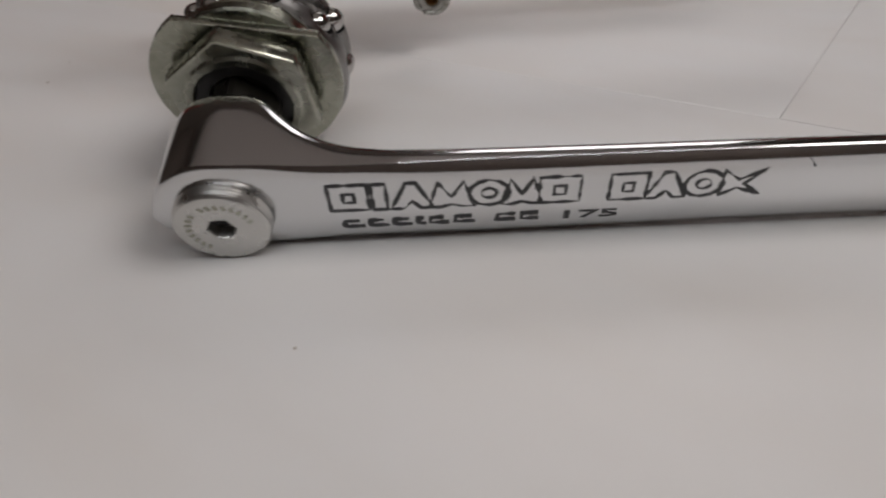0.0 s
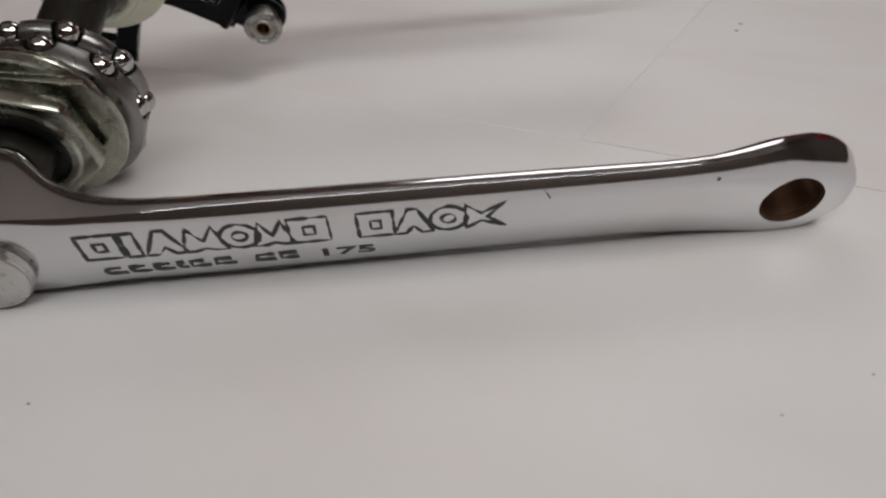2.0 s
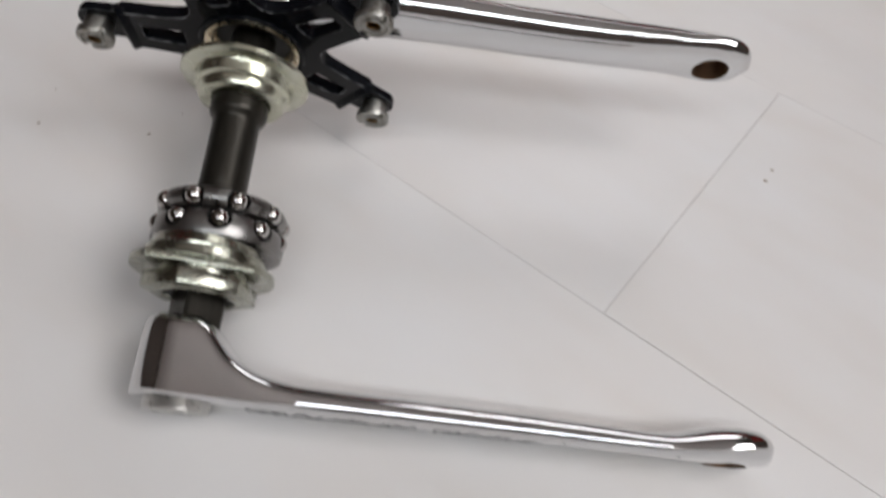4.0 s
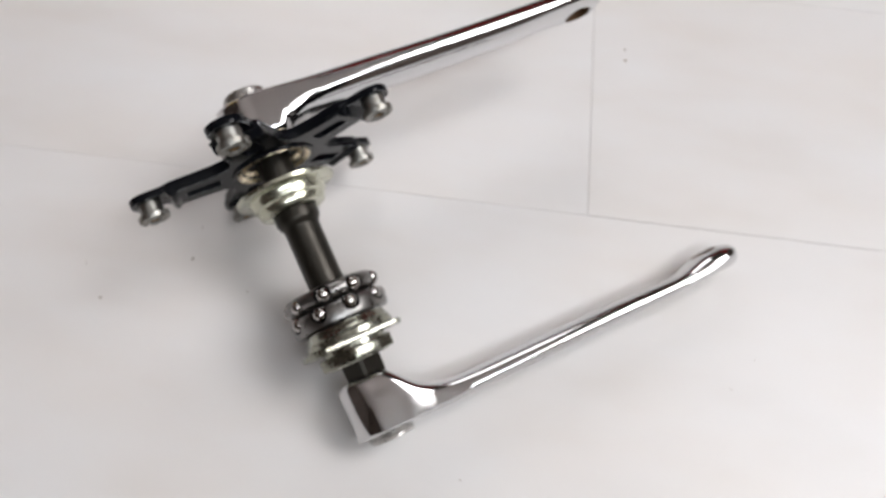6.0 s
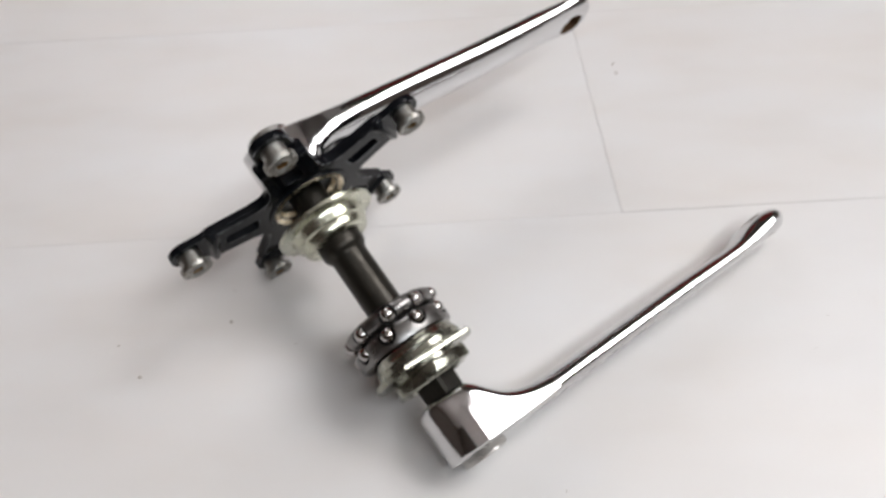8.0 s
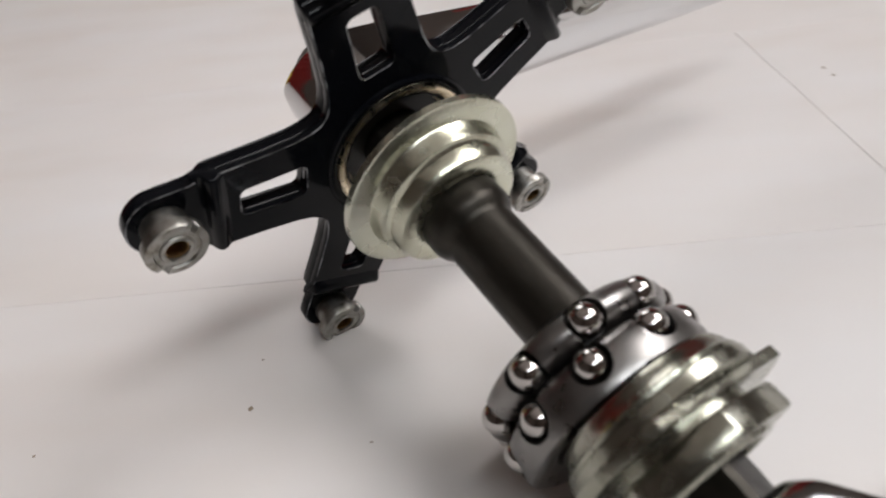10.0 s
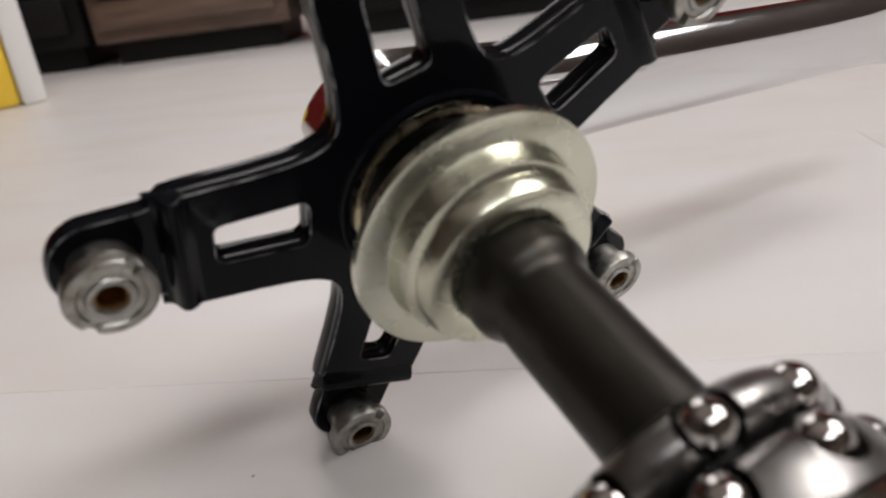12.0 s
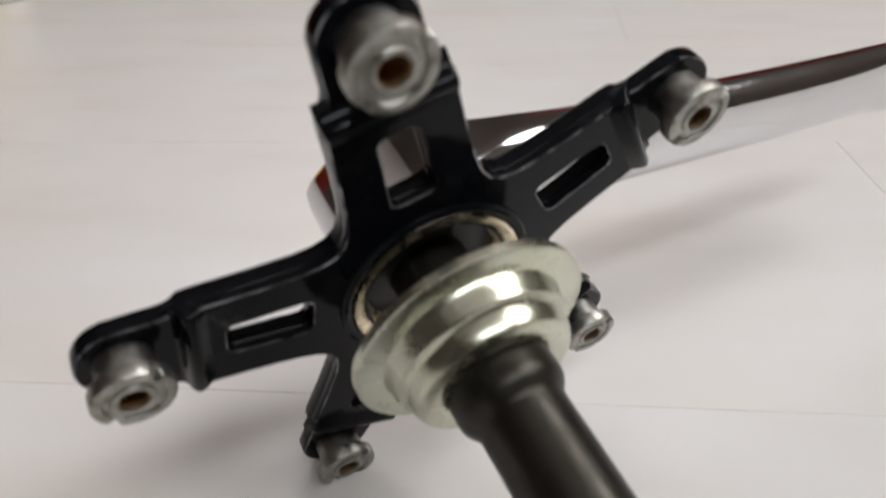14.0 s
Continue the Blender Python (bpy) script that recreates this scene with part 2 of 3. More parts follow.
window_bars("window_1", "y", x1 - 0.02, -0.95, 0.15, 1.0, 2.05, (-0.928, -0.4, 0.128), (1.022, 2.028))
window_bars("window_2", "x", y0 - 0.03, -0.8, 0.9, 1.74, 2.1, (-0.778, 0.878), (1.762, 2.078))
window_bars("window_3", "x", y1 + 0.05, 0.05, 0.95, 0.95, 1.65, (0.072, 0.928), (0.972, 1.628))

# floor: boards laid side by side, with a thin joint between them
floor = tagged(new("floor", mesh_of("floor", block(x0 - 0.1, x1 + 0.1, y0 - 0.1, y1 + 0.1, -0.03, -0.0012, unit=1.0), JOINT)),
               "off-white laminate floor boards with thin joints", kind="structure")

# ---- the crankset ----
TILT, LIFT = 0.34841, 0.01072
crankset = tagged(new("bicycle_crankset"), "bicycle crankset with chrome arms and black spider on pale floor", "crankset")
crankset.matrix_world = Matrix.Translation((0, 0, LIFT)) @ Matrix.Rotation(TILT, 4, "X")

# crank arm: outline tables along the arm (place, value)
HALF = [(0, 14.3), (10, 13.9), (24, 12.9), (60, 12.3), (140, 11.7), (156, 12.0), (172, 13.4)]
CENTRE = [(0, 0.0), (40, -0.4), (150, -0.6), (172, -1.0)]
LEFT = {
    "inner": [(-16.5, 21), (-12, 25.8), (-8, 27), (3.5, 27), (7.6, 25.4), (10.6, 22.4), (13.8, 18.6), (17.6, 15), (23, 12.2), (29, 10.6), (38, 9.6), (70, 9.3), (110, 8.8), (136, 8.0), (150, 7.5), (156, 7.9), (163, 9.6), (170, 11.3), (177, 11.9), (183, 11.5), (187, 10.2), (189.4, 8.4), (190.4, 6.6)],
    "outer": [(-16.5, 1.2), (9, 0.7), (22, 0.2), (45, 0.0), (70, 0.0), (165, -0.4), (178, -0.6), (185, -0.1), (188.4, 0.8), (190.4, 2.6)],
    "edge": [(-16.5, 3.2), (4, 2.3), (26, 2.2), (55, 2.8), (112, 2.6), (150, 2.2), (164, 2.6), (174, 4.0), (182, 5.2), (190.4, 5.8)],
    "round": [(-16.5, 0.36), (-8, 0.28), (14, 0.3), (32, 0.56), (60, 0.72), (100, 0.76), (150, 0.76), (182, 0.84)],
    "crease": [(0, 9.0), (40, 5.5), (146, 5.5), (160, 4.5), (174, 3.2)],
    "under": [(-16.5, 5.4), (8, 5.0), (26, 4.2), (55, 3.6), (140, 3.2), (160, 2.4), (176, 2.2), (190.4, 4.6)],
}
RIGHT = {
    "inner": [(-16.5, 20), (-12, 22.2), (9, 22.2), (11, 21), (13, 18), (15.5, 17.4), (19, 16.4), (26, 14.8), (38, 14.3), (70, 14.2), (110, 14.0), (136, 13.3), (150, 12.5), (156, 12.0), (163, 11.8), (170, 11.8), (177, 12.0), (185, 11.4), (190.4, 9.0)],
    "outer": [(-16.5, 1.0), (4, -0.4), (20, -0.8), (55, -0.6), (100, 0.2), (165, -0.4), (182, 0.4), (190.4, 3.5)],
    "edge": [(-16.5, 3.2), (8, 2.4), (26, 3.2), (55, 5.0), (150, 5.4), (176, 5.4), (190.4, 6.5)],
    "round": [(-16.5, 0.34), (-8, 0.26), (14, 0.28), (32, 0.6), (70, 0.82), (140, 0.82), (160, 0.76), (182, 0.8)],
    "crease": [(0, 6.0), (40, 3.0), (190, 3.0)],
    "under": [(-16.5, 3.2), (8, 2.0), (26, 2.2), (55, 2.6), (150, 3.6), (176, 4.6), (190.4, 6.5)],
}
END_A, END_B, EYE_X = -15.0, 190.4, 176.8


def half_height(x):
    if x < 0:
        return 14.3 * math.sqrt(max(0.0, 1 - (x / END_A) ** 2))
    if x > EYE_X:
        return 13.4 * math.sqrt(max(0.0, 1 - ((x - EYE_X) / (END_B - EYE_X)) ** 2))
    return smooth_lerp(HALF, x)


def face_y(x, z, form=LEFT):
    """The outer face of the arm, slightly bowed, its crest a little above the middle."""
    h, o = max(half_height(x), 0.2), smooth_lerp(form["outer"], x)
    crest = smooth_lerp([(10, 0.0), (50, 0.25), (150, 0.25), (172, 0.0)], x) * h
    z -= smooth_lerp(CENTRE, x)
    if z > crest:
        return o + (smooth_lerp(form["edge"], x) - o) * min(1.0, (z - crest) / (h - crest)) ** smooth_lerp(form["crease"], x)
    return o + (smooth_lerp(form["under"], x) - o) * min(1.0, (crest - z) / (h + crest)) ** smooth_lerp([(5, 4.5), (30, 2.8), (150, 2.8), (172, 5.0)], x)


def arm_mesh(form=LEFT):
    xs = [END_A + 0.04 + (-END_A - 0.1) * (1 - math.cos(a)) for a in np.linspace(0.0, math.pi / 2, 16)]
    xs += list(np.arange(1, 44, 1.0)) + list(np.arange(46, 150, 4.0)) + list(np.arange(150, 176.5, 1.5))
    xs += [EYE_X + (END_B - EYE_X - 0.02) * math.sin(a) for a in np.linspace(0.0, math.pi / 2, 18)]
    rows = []
    for x in xs:
        h, yi, mid = max(half_height(x), 0.25), smooth_lerp(form["inner"], x), smooth_lerp(CENTRE, x)
        top_e, low_e = smooth_lerp(form["edge"], x), smooth_lerp(form["under"], x)
        power = smooth_lerp(form["round"], x)
        row = []
        for k in range(33):
            z = mid - h * math.cos(math.pi * k / 32)
            row.append((x, face_y(x, z, form), z))
        for k in range(1, 32):
            a = math.pi * k / 32
            c, sn = math.cos(a), math.sin(a)
            e = top_e if c > 0 else low_e
            bend = power if c > 0 else max(power, smooth_lerp([(20, 0.3), (60, 0.7)], x))
            row.append((x, e + (yi - e) * abs(sn) ** bend, mid + h * math.copysign(abs(c) ** bend, c)))
        rows.append(row)
    return grid_shell(rows)


def cap_shape(y, r, a):
    if r < 3.4:
        s = (a % (math.pi / 3)) - math.pi / 6
        return y, r * 0.9 / math.cos(s)
    return y, r


CAP_OUT = 2.0


def dust_cap(parent):
    prof = [(6.6, 10.4), (4.3, 10.4), (4.1, 10.8), (3.4, 10.8)]
    for k in range(3):
        prof += [(3.1 - k * 0.8, 10.2), (2.7 - k * 0.8, 10.5)]
    prof += [(0.5, 10.1), (-0.1, 10.2), (-0.5, 9.8), (-0.6, 9.2), (-0.6, 3.2), (-0.2, 3.0), (3.6, 3.0), (3.6, 0.02)]
    prof = [(y - CAP_OUT, r) for y, r in prof]
    cap = part("dust_cap", lathe(prof, n=72, shape=cap_shape), CAP, parent, "domed nickel dust cap with hexagonal socket", 30)
    # worn ring of raised marks round the socket
    for k in range(17):
        a = math.radians(18 + k * 13.5)
        if k in (8,):
            continue
        bm = block(-0.45, 0.45, -0.68 - CAP_OUT, -0.5 - CAP_OUT, -0.7, 0.7)
        bmesh.ops.transform(bm, matrix=Matrix.Translation((6.9 * MM * math.cos(a), 0, 6.9 * MM * math.sin(a))) @ Matrix.Rotation(-a + 1.2, 4, "Y"), verts=bm.verts[:])
        part("mark", bm, OLDZINC, cap)
    # black disc that paints the socket's depth as shade
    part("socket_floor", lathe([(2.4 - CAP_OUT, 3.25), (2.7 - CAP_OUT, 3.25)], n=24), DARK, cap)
    return cap


def ribbon(points, width, closed=True, wear=0.3):
    """One flat ink line along a row of points on the arm's outer face, worn thin in places."""
    dense = []
    pairs = list(zip(points, points[1:] + points[:1])) if closed else list(zip(points, points[1:]))
    for (xa, za), (xb, zb) in pairs:
        steps = max(1, int(math.hypot(xb - xa, zb - za) / 0.9))
        dense += [(xa + (xb - xa) * k / steps, za + (zb - za) * k / steps) for k in range(steps)]
    if not closed:
        dense.append(points[-1])
    bm = bmesh.new()
    n, pairs = len(dense), []
    for k, (x, z) in enumerate(dense):
        xp, zp = dense[k - 1] if closed or k else dense[0]
        xn, zn = dense[(k + 1) % n] if closed or k < n - 1 else dense[-1]
        d = Vector((xn - xp, zn - zp))
        d = d / max(d.length, 0.01)
        w = width / 2 * min(1.15, max(wear, 0.95 + 1.3 * noise.noise(Vector((x * 0.55, z * 0.55, 1.3)))))
        pairs.append([bm.verts.new(((x - s * d.y * w) * MM, (face_y(x, z + s * d.x * w) - 0.06) * MM, (z + s * d.x * w) * MM)) for s in (-1, 1)])
    for k in range(n if closed else n - 1):
        a, b = pairs[k], pairs[(k + 1) % n]
        bm.faces.new((a[0], a[1], b[1], b[0]))
    return bm


def rect(x, z, w, h):
    return [(x, z), (x + w, z), (x + w, z + h), (x, z + h)]


def shape_loops(kind, x, z, w, h):
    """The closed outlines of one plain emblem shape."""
    if kind == "block":
        return [rect(x, z, w, h), rect(x + w * 0.36, z + h * 0.32, w * 0.28, h * 0.34)]
    if kind == "bar":
        return [rect(x, z, w, h)]
    if kind == "peak":
        return [[(x, z), (x + w * 0.38, z + h), (x + w * 0.62, z + h), (x + w, z), (x + w * 0.7, z), (x + w * 0.5, z + h * 0.3), (x + w * 0.3, z)]]
    if kind == "ring":
        return [[(x + w / 2 + w / 2 * r * math.cos(a), z + h / 2 + h / 2 * r * math.sin(a)) for a in np.linspace(0, 2 * math.pi, 13)[:-1]] for r in (1.0, 0.38)]
    if kind == "peaks":
        return [[(x, z), (x + w * 0.22, z + h), (x + w * 0.5, z + h * 0.4), (x + w * 0.78, z + h), (x + w, z), (x + w * 0.74, z), (x + w * 0.5, z + h * 0.1), (x + w * 0.26, z)]]
    return [[(x, z), (x, z + h), (x + w * 0.4, z + h * 0.62), (x + w, z + h), (x + w * 0.55, z + h * 0.45), (x + w, z), (x + w * 0.4, z + h * 0.3)]]


def lettering(arm):
    rng = random.Random(4)
    cells = [("block", 23.2, 8.2), ("bar", 32.2, 3.0), ("peak", 35.9, 9.0), ("peaks", 43.8, 9.6), ("ring", 52.2, 8.4), ("peaks", 59.0, 8.4), ("block", 66.8, 8.4),
             ("block", 81.2, 7.6), ("peak", 88.6, 8.6), ("ring", 96.4, 8.0), ("wedge", 104.0, 8.4)]
    for kind, x, w in cells:
        z0, h = 0.9 - (x - 23) * 0.009, 7.6
        for loop in shape_loops(kind, x, z0, w, h):
            part("emblem", ribbon(loop, 0.9, True, 0.14), INK, arm, "worn black outlined emblem shape")
    x = 25.0
    for w in (5.6, 5.2, 5.0, 2.6, 5.4, 5.6, 0, 5.2, 5.0):
        if not w:
            x += 3.4
            continue
        r = rng.uniform(0.6, 0.85)
        part("marking_bar", ribbon([(x + w * r, -2.8), (x + 0.5, -2.8), (x + 0.3, -4.9), (x + w * 0.82, -4.9)], 1.45, False, 0.5), INK, arm, "worn black marking bar")
        x += w
    # size figures
    cu = bpy.data.curves.new("figures", "FONT")
    cu.body, cu.size, cu.align_x, cu.offset = "175", 5.0 * MM, "LEFT", 0.00011
    tmp = new("figures_tmp", cu)
    me = bpy.data.meshes.new_from_object(tmp.evaluated_get(bpy.context.evaluated_depsgraph_get()))
    bpy.data.objects.remove(tmp)
    bm = bmesh.new()
    bm.from_mesh(me)
    for v in bm.verts:
        x, z = 70.8 + v.co.x / MM * 1.8, -5.7 + v.co.y / MM * 0.84
        v.co = Vector((x * MM, (face_y(x, z) - 0.08) * MM, z * MM))
    part("figures", bm, INK, arm, "black size figures 175")


def radial_cylinder(x, z, ya, yb, r, n=40, flare=0.0):
    rows = []
    for y, rr in ((ya, r + flare), (ya + (yb - ya) * 0.06, r), (yb, r)):
        rows.append([(x + rr * math.cos(2 * math.pi * k / n), y, z + rr * math.sin(2 * math.pi * k / n)) for k in range(n)])
    return grid_shell(rows)


left_arm = part("left_crank_arm", arm_mesh(), CHROME, crankset, "polished chrome crank arm with worn black lettering")
cut(left_arm, radial_cylinder(175, -0.6, -3, 14, 6.9), RUST)
part("thread_sleeve", lathe([(1.2, 7.0), (1.2, 6.75), (10.6, 6.75), (10.6, 7.0)], 175, -0.6, 48, ring=True), RUST, left_arm, "brown worn pedal thread")
dust_cap(left_arm)
lettering(left_arm)
part("scratch", ribbon([(120.2, 9.6), (121.0, 8.9), (121.7, 7.6)], 0.4, False), INK, left_arm)
part("nick", ribbon([(156.5, 8.6), (157.2, 8.3)], 0.6, False), INK, left_arm)

# right crank arm: the same forging turned round, behind the spider
RIGHT_Y = 161.2
me = arm_mesh(RIGHT)
for v in me.verts:
    v.co.y = RIGHT_Y * MM - v.co.y
right_arm = part("right_crank_arm", me, CHROME, crankset, "polished chrome crank arm")
cut(right_arm, radial_cylinder(175, -1.2, 148, 166, 7.0), RUST)
part("thread_sleeve", lathe([(151.4, 7.0), (151.4, 6.75), (161.0, 6.75), (161.0, 7.0)], 175, -1.2, 48, ring=True), RUST, right_arm, "brown worn pedal thread")
part("dust_cap", lathe([(157, 10.4), (161, 10.8), (162.4, 10.8), (163.0, 10.2), (164.4, 10.2), (165.0, 9.6), (165.1, 0.02)], n=64), CAP, right_arm, "nickel dust cap")
right_arm.rotation_euler.y = radians(1.7)

# spindle
spindle = part("spindle", lathe([(36.0, 6.2), (36.2, 8.2), (74, 8.2), (97.8, 8.15), (98.6, 8.3), (99.6, 8.9), (100.4, 9.5), (101.4, 9.95), (102.6, 10.1), (106.6, 10.0), (107.4, 9.2), (108.4, 8.2), (142, 8.0)], n=48), AXLE, crankset, "dark oily steel spindle")
rows = []
for y, r in ((20.0, 8.4), (29.0, 8.8), (36.6, 9.0), (37.4, 8.2)):
    row = []
    for k in range(4):
        a0 = math.radians(95 + 90 * k)
        for da in (-0.09, 0.09):
            row.append((r * math.cos(a0 + da), y, r * math.sin(a0 + da)))
    rows.append(row)
part("square_taper", grid_shell(rows), AXLE, spindle, "squared spindle end")

# fixed cup beside the spider
cup_prof = [(111.8, 9.6), (111.2, 11.0), (111.2, 13.6), (111.9, 15.0), (113.2, 15.7), (115.2, 15.8), (115.9, 16.4), (116.2, 17.2), (117.6, 17.5), (119.4, 17.7), (120.2, 18.1), (120.5, 19.0),
            (120.6, 22.6), (120.9, 23.1), (122.4, 23.2), (122.8, 22.8), (122.8, 16.0), (118.0, 15.0), (114.0, 9.6)]
part("fixed_cup", lathe([(y - 5.2, r * 0.985) for y, r in cup_prof], 0, 0.2, 96, ring=True), CUP, crankset, "stepped yellow zinc bearing cup with wide flange", 30)

def pulled_in(loop, d, hole):
    """The loop moved by d into the material that it bounds."""
    n = len(loop)
    area = sum(loop[k][0] * loop[(k + 1) % n][1] - loop[(k + 1) % n][0] * loop[k][1] for k in range(n))
    turn = (1 if area > 0 else -1) * (-1 if hole else 1)
    out = []
    for k in range(n):
        p, q, r = Vector(loop[k - 1]), Vector(loop[k]), Vector(loop[(k + 1) % n])
        a, b = (q - p).normalized(), (r - q).normalized()
        na, nb = Vector((-a.y, a.x)), Vector((-b.y, b.x))
        m = (na + nb).normalized()
        v = q + m * (turn * d / max(0.6, m.dot(na)))
        out.append((v.x, v.y))
    return out


def plate(outline, holes, ya, yb, bevel):
    """A flat plate with holes and rounded edges, cut from an outline in x and z."""
    bm = bmesh.new()
    steps = [(ya, 1.0), (ya + 0.3 * bevel, 0.3), (ya + bevel, 0.0), (yb - bevel, 0.0), (yb - 0.3 * bevel, 0.3), (yb, 1.0)]
    caps = ([], [])
    for number, loop in enumerate([outline, *holes]):
        n, rings = len(loop), []
        for y, inset in steps:
            rings.append([bm.verts.new((x * MM, y * MM, z * MM)) for x, z in pulled_in(loop, inset * bevel, number > 0)])
        for a, b in zip(rings, rings[1:]):
            for k in range(n):
                bm.faces.new((a[k], a[(k + 1) % n], b[(k + 1) % n], b[k]))
        for ring, cap in ((rings[0], caps[0]), (rings[-1], caps[1])):
            cap += [bm.edges.get((ring[k], ring[(k + 1) % n])) for k in range(n)]
    for cap in caps:
        bmesh.ops.triangle_fill(bm, use_beauty=True, use_dissolve=False, edges=cap)
    bmesh.ops.recalc_face_normals(bm, faces=bm.faces[:])
    return bm


def circle(r, n=56, cx=0.0, cz=0.0):
    return [(cx + r * math.cos(2 * math.pi * k / n), cz + r * math.sin(2 * math.pi * k / n)) for k in range(n)]


def flat_faces(ob):
    for poly in ob.data.polygons:
        if abs(poly.normal.y) > 0.99:
            poly.use_smooth = False


def worn_lit_edges(ob):
    """The bevelled edges of a plate: wear, plus highlight lines put into the colour."""
    ob.data.materials.append(EDGE)
    for poly in ob.data.polygons:
        if 0.55 < -poly.normal.y < 0.97:
            poly.material_index = 1


# adjustable cup with lockring, loose on the spindle
CUP_X, CUP_Z = 0.1, 1.7
adj = part("adjustable_cup", lathe([(43.6, 10.5), (43.6, 19.4), (44.2, 19.9), (46.4, 19.9), (46.9, 19.2), (47.6, 19.4), (48.2, 18.8), (49.6, 18.4), (51.0, 17.6), (51.4, 15.0), (51.2, 10.5)], CUP_X, CUP_Z, 80, ring=True), OLDZINC, crankset, "dull zinc adjustable bearing cup", 30)


def washer(outline, inner_r, ya, yb, bevel, cx, cz):
    return plate([(cx + x, cz + z) for x, z in outline], [circle(inner_r, 48, cx, cz)], ya, yb, bevel)


HEX, FLAT = math.radians(97), math.radians(78)
hex_outline = []
for k in range(6):
    for da in (-0.035, 0.035):
        a = HEX + math.radians(60 * k) + da
        hex_outline.append((18.4 * math.cos(a), 18.4 * math.sin(a)))
flange_outline = [(x, z) for x, z in circle(23.2, 96) if x * math.cos(FLAT) + z * math.sin(FLAT) < 17.0]
flat_faces(part("lock_flange", washer(flange_outline, 12.0, 41.4, 43.8, 0.35, CUP_X, CUP_Z), OLDZINC, adj, "thin round flange", 30))
flat_faces(part("hex_nut", washer(hex_outline, 11.2, 34.2, 39.6, 0.7, CUP_X, CUP_Z), OLDZINC, adj, "worn hexagonal nut", 30))
part("neck", lathe([(39.2, 11.2), (39.2, 14.4), (41.7, 14.4), (41.7, 11.2)], CUP_X, CUP_Z, 64, None, True), OLDZINC, adj)
part("chamfer_ring", lathe([(34.4, 11.2), (33.5, 11.8), (33.5, 13.4), (34.4, 14.3)], CUP_X, CUP_Z, 64, None, True), OLDZINC, adj, "turned rim")
part("seal", lathe([(34.6, 8.2), (34.6, 11.4), (52, 10.6), (52, 9.6)], CUP_X, CUP_Z, 40, None, True), DARK, adj, "black seal")

# two caged ball rings hanging loose on the spindle
RING_X, RING_Z = 0.5, -6.4


def ball_ring(y_ball, profile, phase, label):
    ring = part("ball_ring", lathe(profile, RING_X, RING_Z, 108, None, True), RETAINER, crankset, label, 30)
    for k in range(9):
        a = math.radians(phase + 40 * k)
        c, s = math.cos(a), math.sin(a)
        cut_bm = bmesh.new()
        bmesh.ops.create_cone(cut_bm, cap_ends=True, segments=28, radius1=3.95 * MM, radius2=3.95 * MM, depth=9 * MM)
        bmesh.ops.transform(cut_bm, matrix=Matrix.Translation(((RING_X + 22 * c) * MM, y_ball * MM, (RING_Z + 22 * s) * MM)) @ Matrix.Rotation(math.pi / 2 - a, 4, "Y"), verts=cut_bm.verts[:])
        # pocket walls coloured black, as the shaded gap round each ball
        cut(ring, cut_bm, DARK)
        part("ball", ball_mesh((RING_X + 20.0 * c, y_ball, RING_Z + 20.0 * s), 3.35), BALL, ring, "polished steel ball")
    return ring


ball_ring(58.2, [(53.1, 15.4), (52.1, 18.0), (51.9, 20.6), (52.5, 21.8), (53.9, 22.2), (58.4, 22.1), (60.0, 21.5), (61.0, 20.2), (61.5, 18.2), (61.6, 15.4)], 117, "caged ring of steel balls beside the cup")
ball_ring(65.2, [(62.0, 15.4), (62.1, 18.2), (62.6, 20.2), (63.6, 21.5), (65.0, 22.1), (66.6, 22.0), (68.0, 21.3), (69.0, 20.0), (69.4, 18.4), (68.7, 15.4)], 104, "caged ring of steel balls on the spindle")

# spider
PHI = math.radians(34.0)
BOLT_R, FRONT, BACK, TAB = 55.9, 136.2, 141.4, 138.0


def polar_leg(k, r, lat):
    a = PHI + math.radians(72) * k
    return (r * math.cos(a) - lat * math.sin(a), r * math.sin(a) + lat * math.cos(a))


def slot(k):
    pts = []
    for cr, cl, a0 in ((38.3, 2.0, 0), (26.2, 2.6, 90), (26.2, -2.6, 180), (38.3, -2.0, 270)):
        for j in range(4):
            a = math.radians(a0 + 30 * j)
            pts.append(polar_leg(k, cr + 1.5 * math.cos(a), cl + 1.5 * math.sin(a)))
    return pts


inner, whole = [], []
side = [(19.7, -15.4), (21.2, -13.9), (23.6, -12.7), (27, -11.9), (34, -11.2), (44.0, -10.6)]
tab_side = [(46.2, -10.2), (47.6, -8.8), (49.4, -8.2), (54, -8.0)]
tip = [(BOLT_R + 7.7 * math.cos(a), 8.0 * math.sin(a)) for a in np.linspace(-1.3, 1.3, 15)]
for k in range(5):
    mirrored = [(r, -l) for r, l in side[::-1]]
    inner += [polar_leg(k, r, l) for r, l in side + mirrored]
    whole += [polar_leg(k, r, l) for r, l in side + tab_side + tip + [(r, -l) for r, l in tab_side[::-1]] + mirrored]


def dedupe(loop):
    out = []
    for p in loop:
        if not out or (p[0] - out[-1][0]) ** 2 + (p[1] - out[-1][1]) ** 2 > 0.02:
            out.append(p)
    if (out[0][0] - out[-1][0]) ** 2 + (out[0][1] - out[-1][1]) ** 2 < 0.02:
        out.pop()
    return out


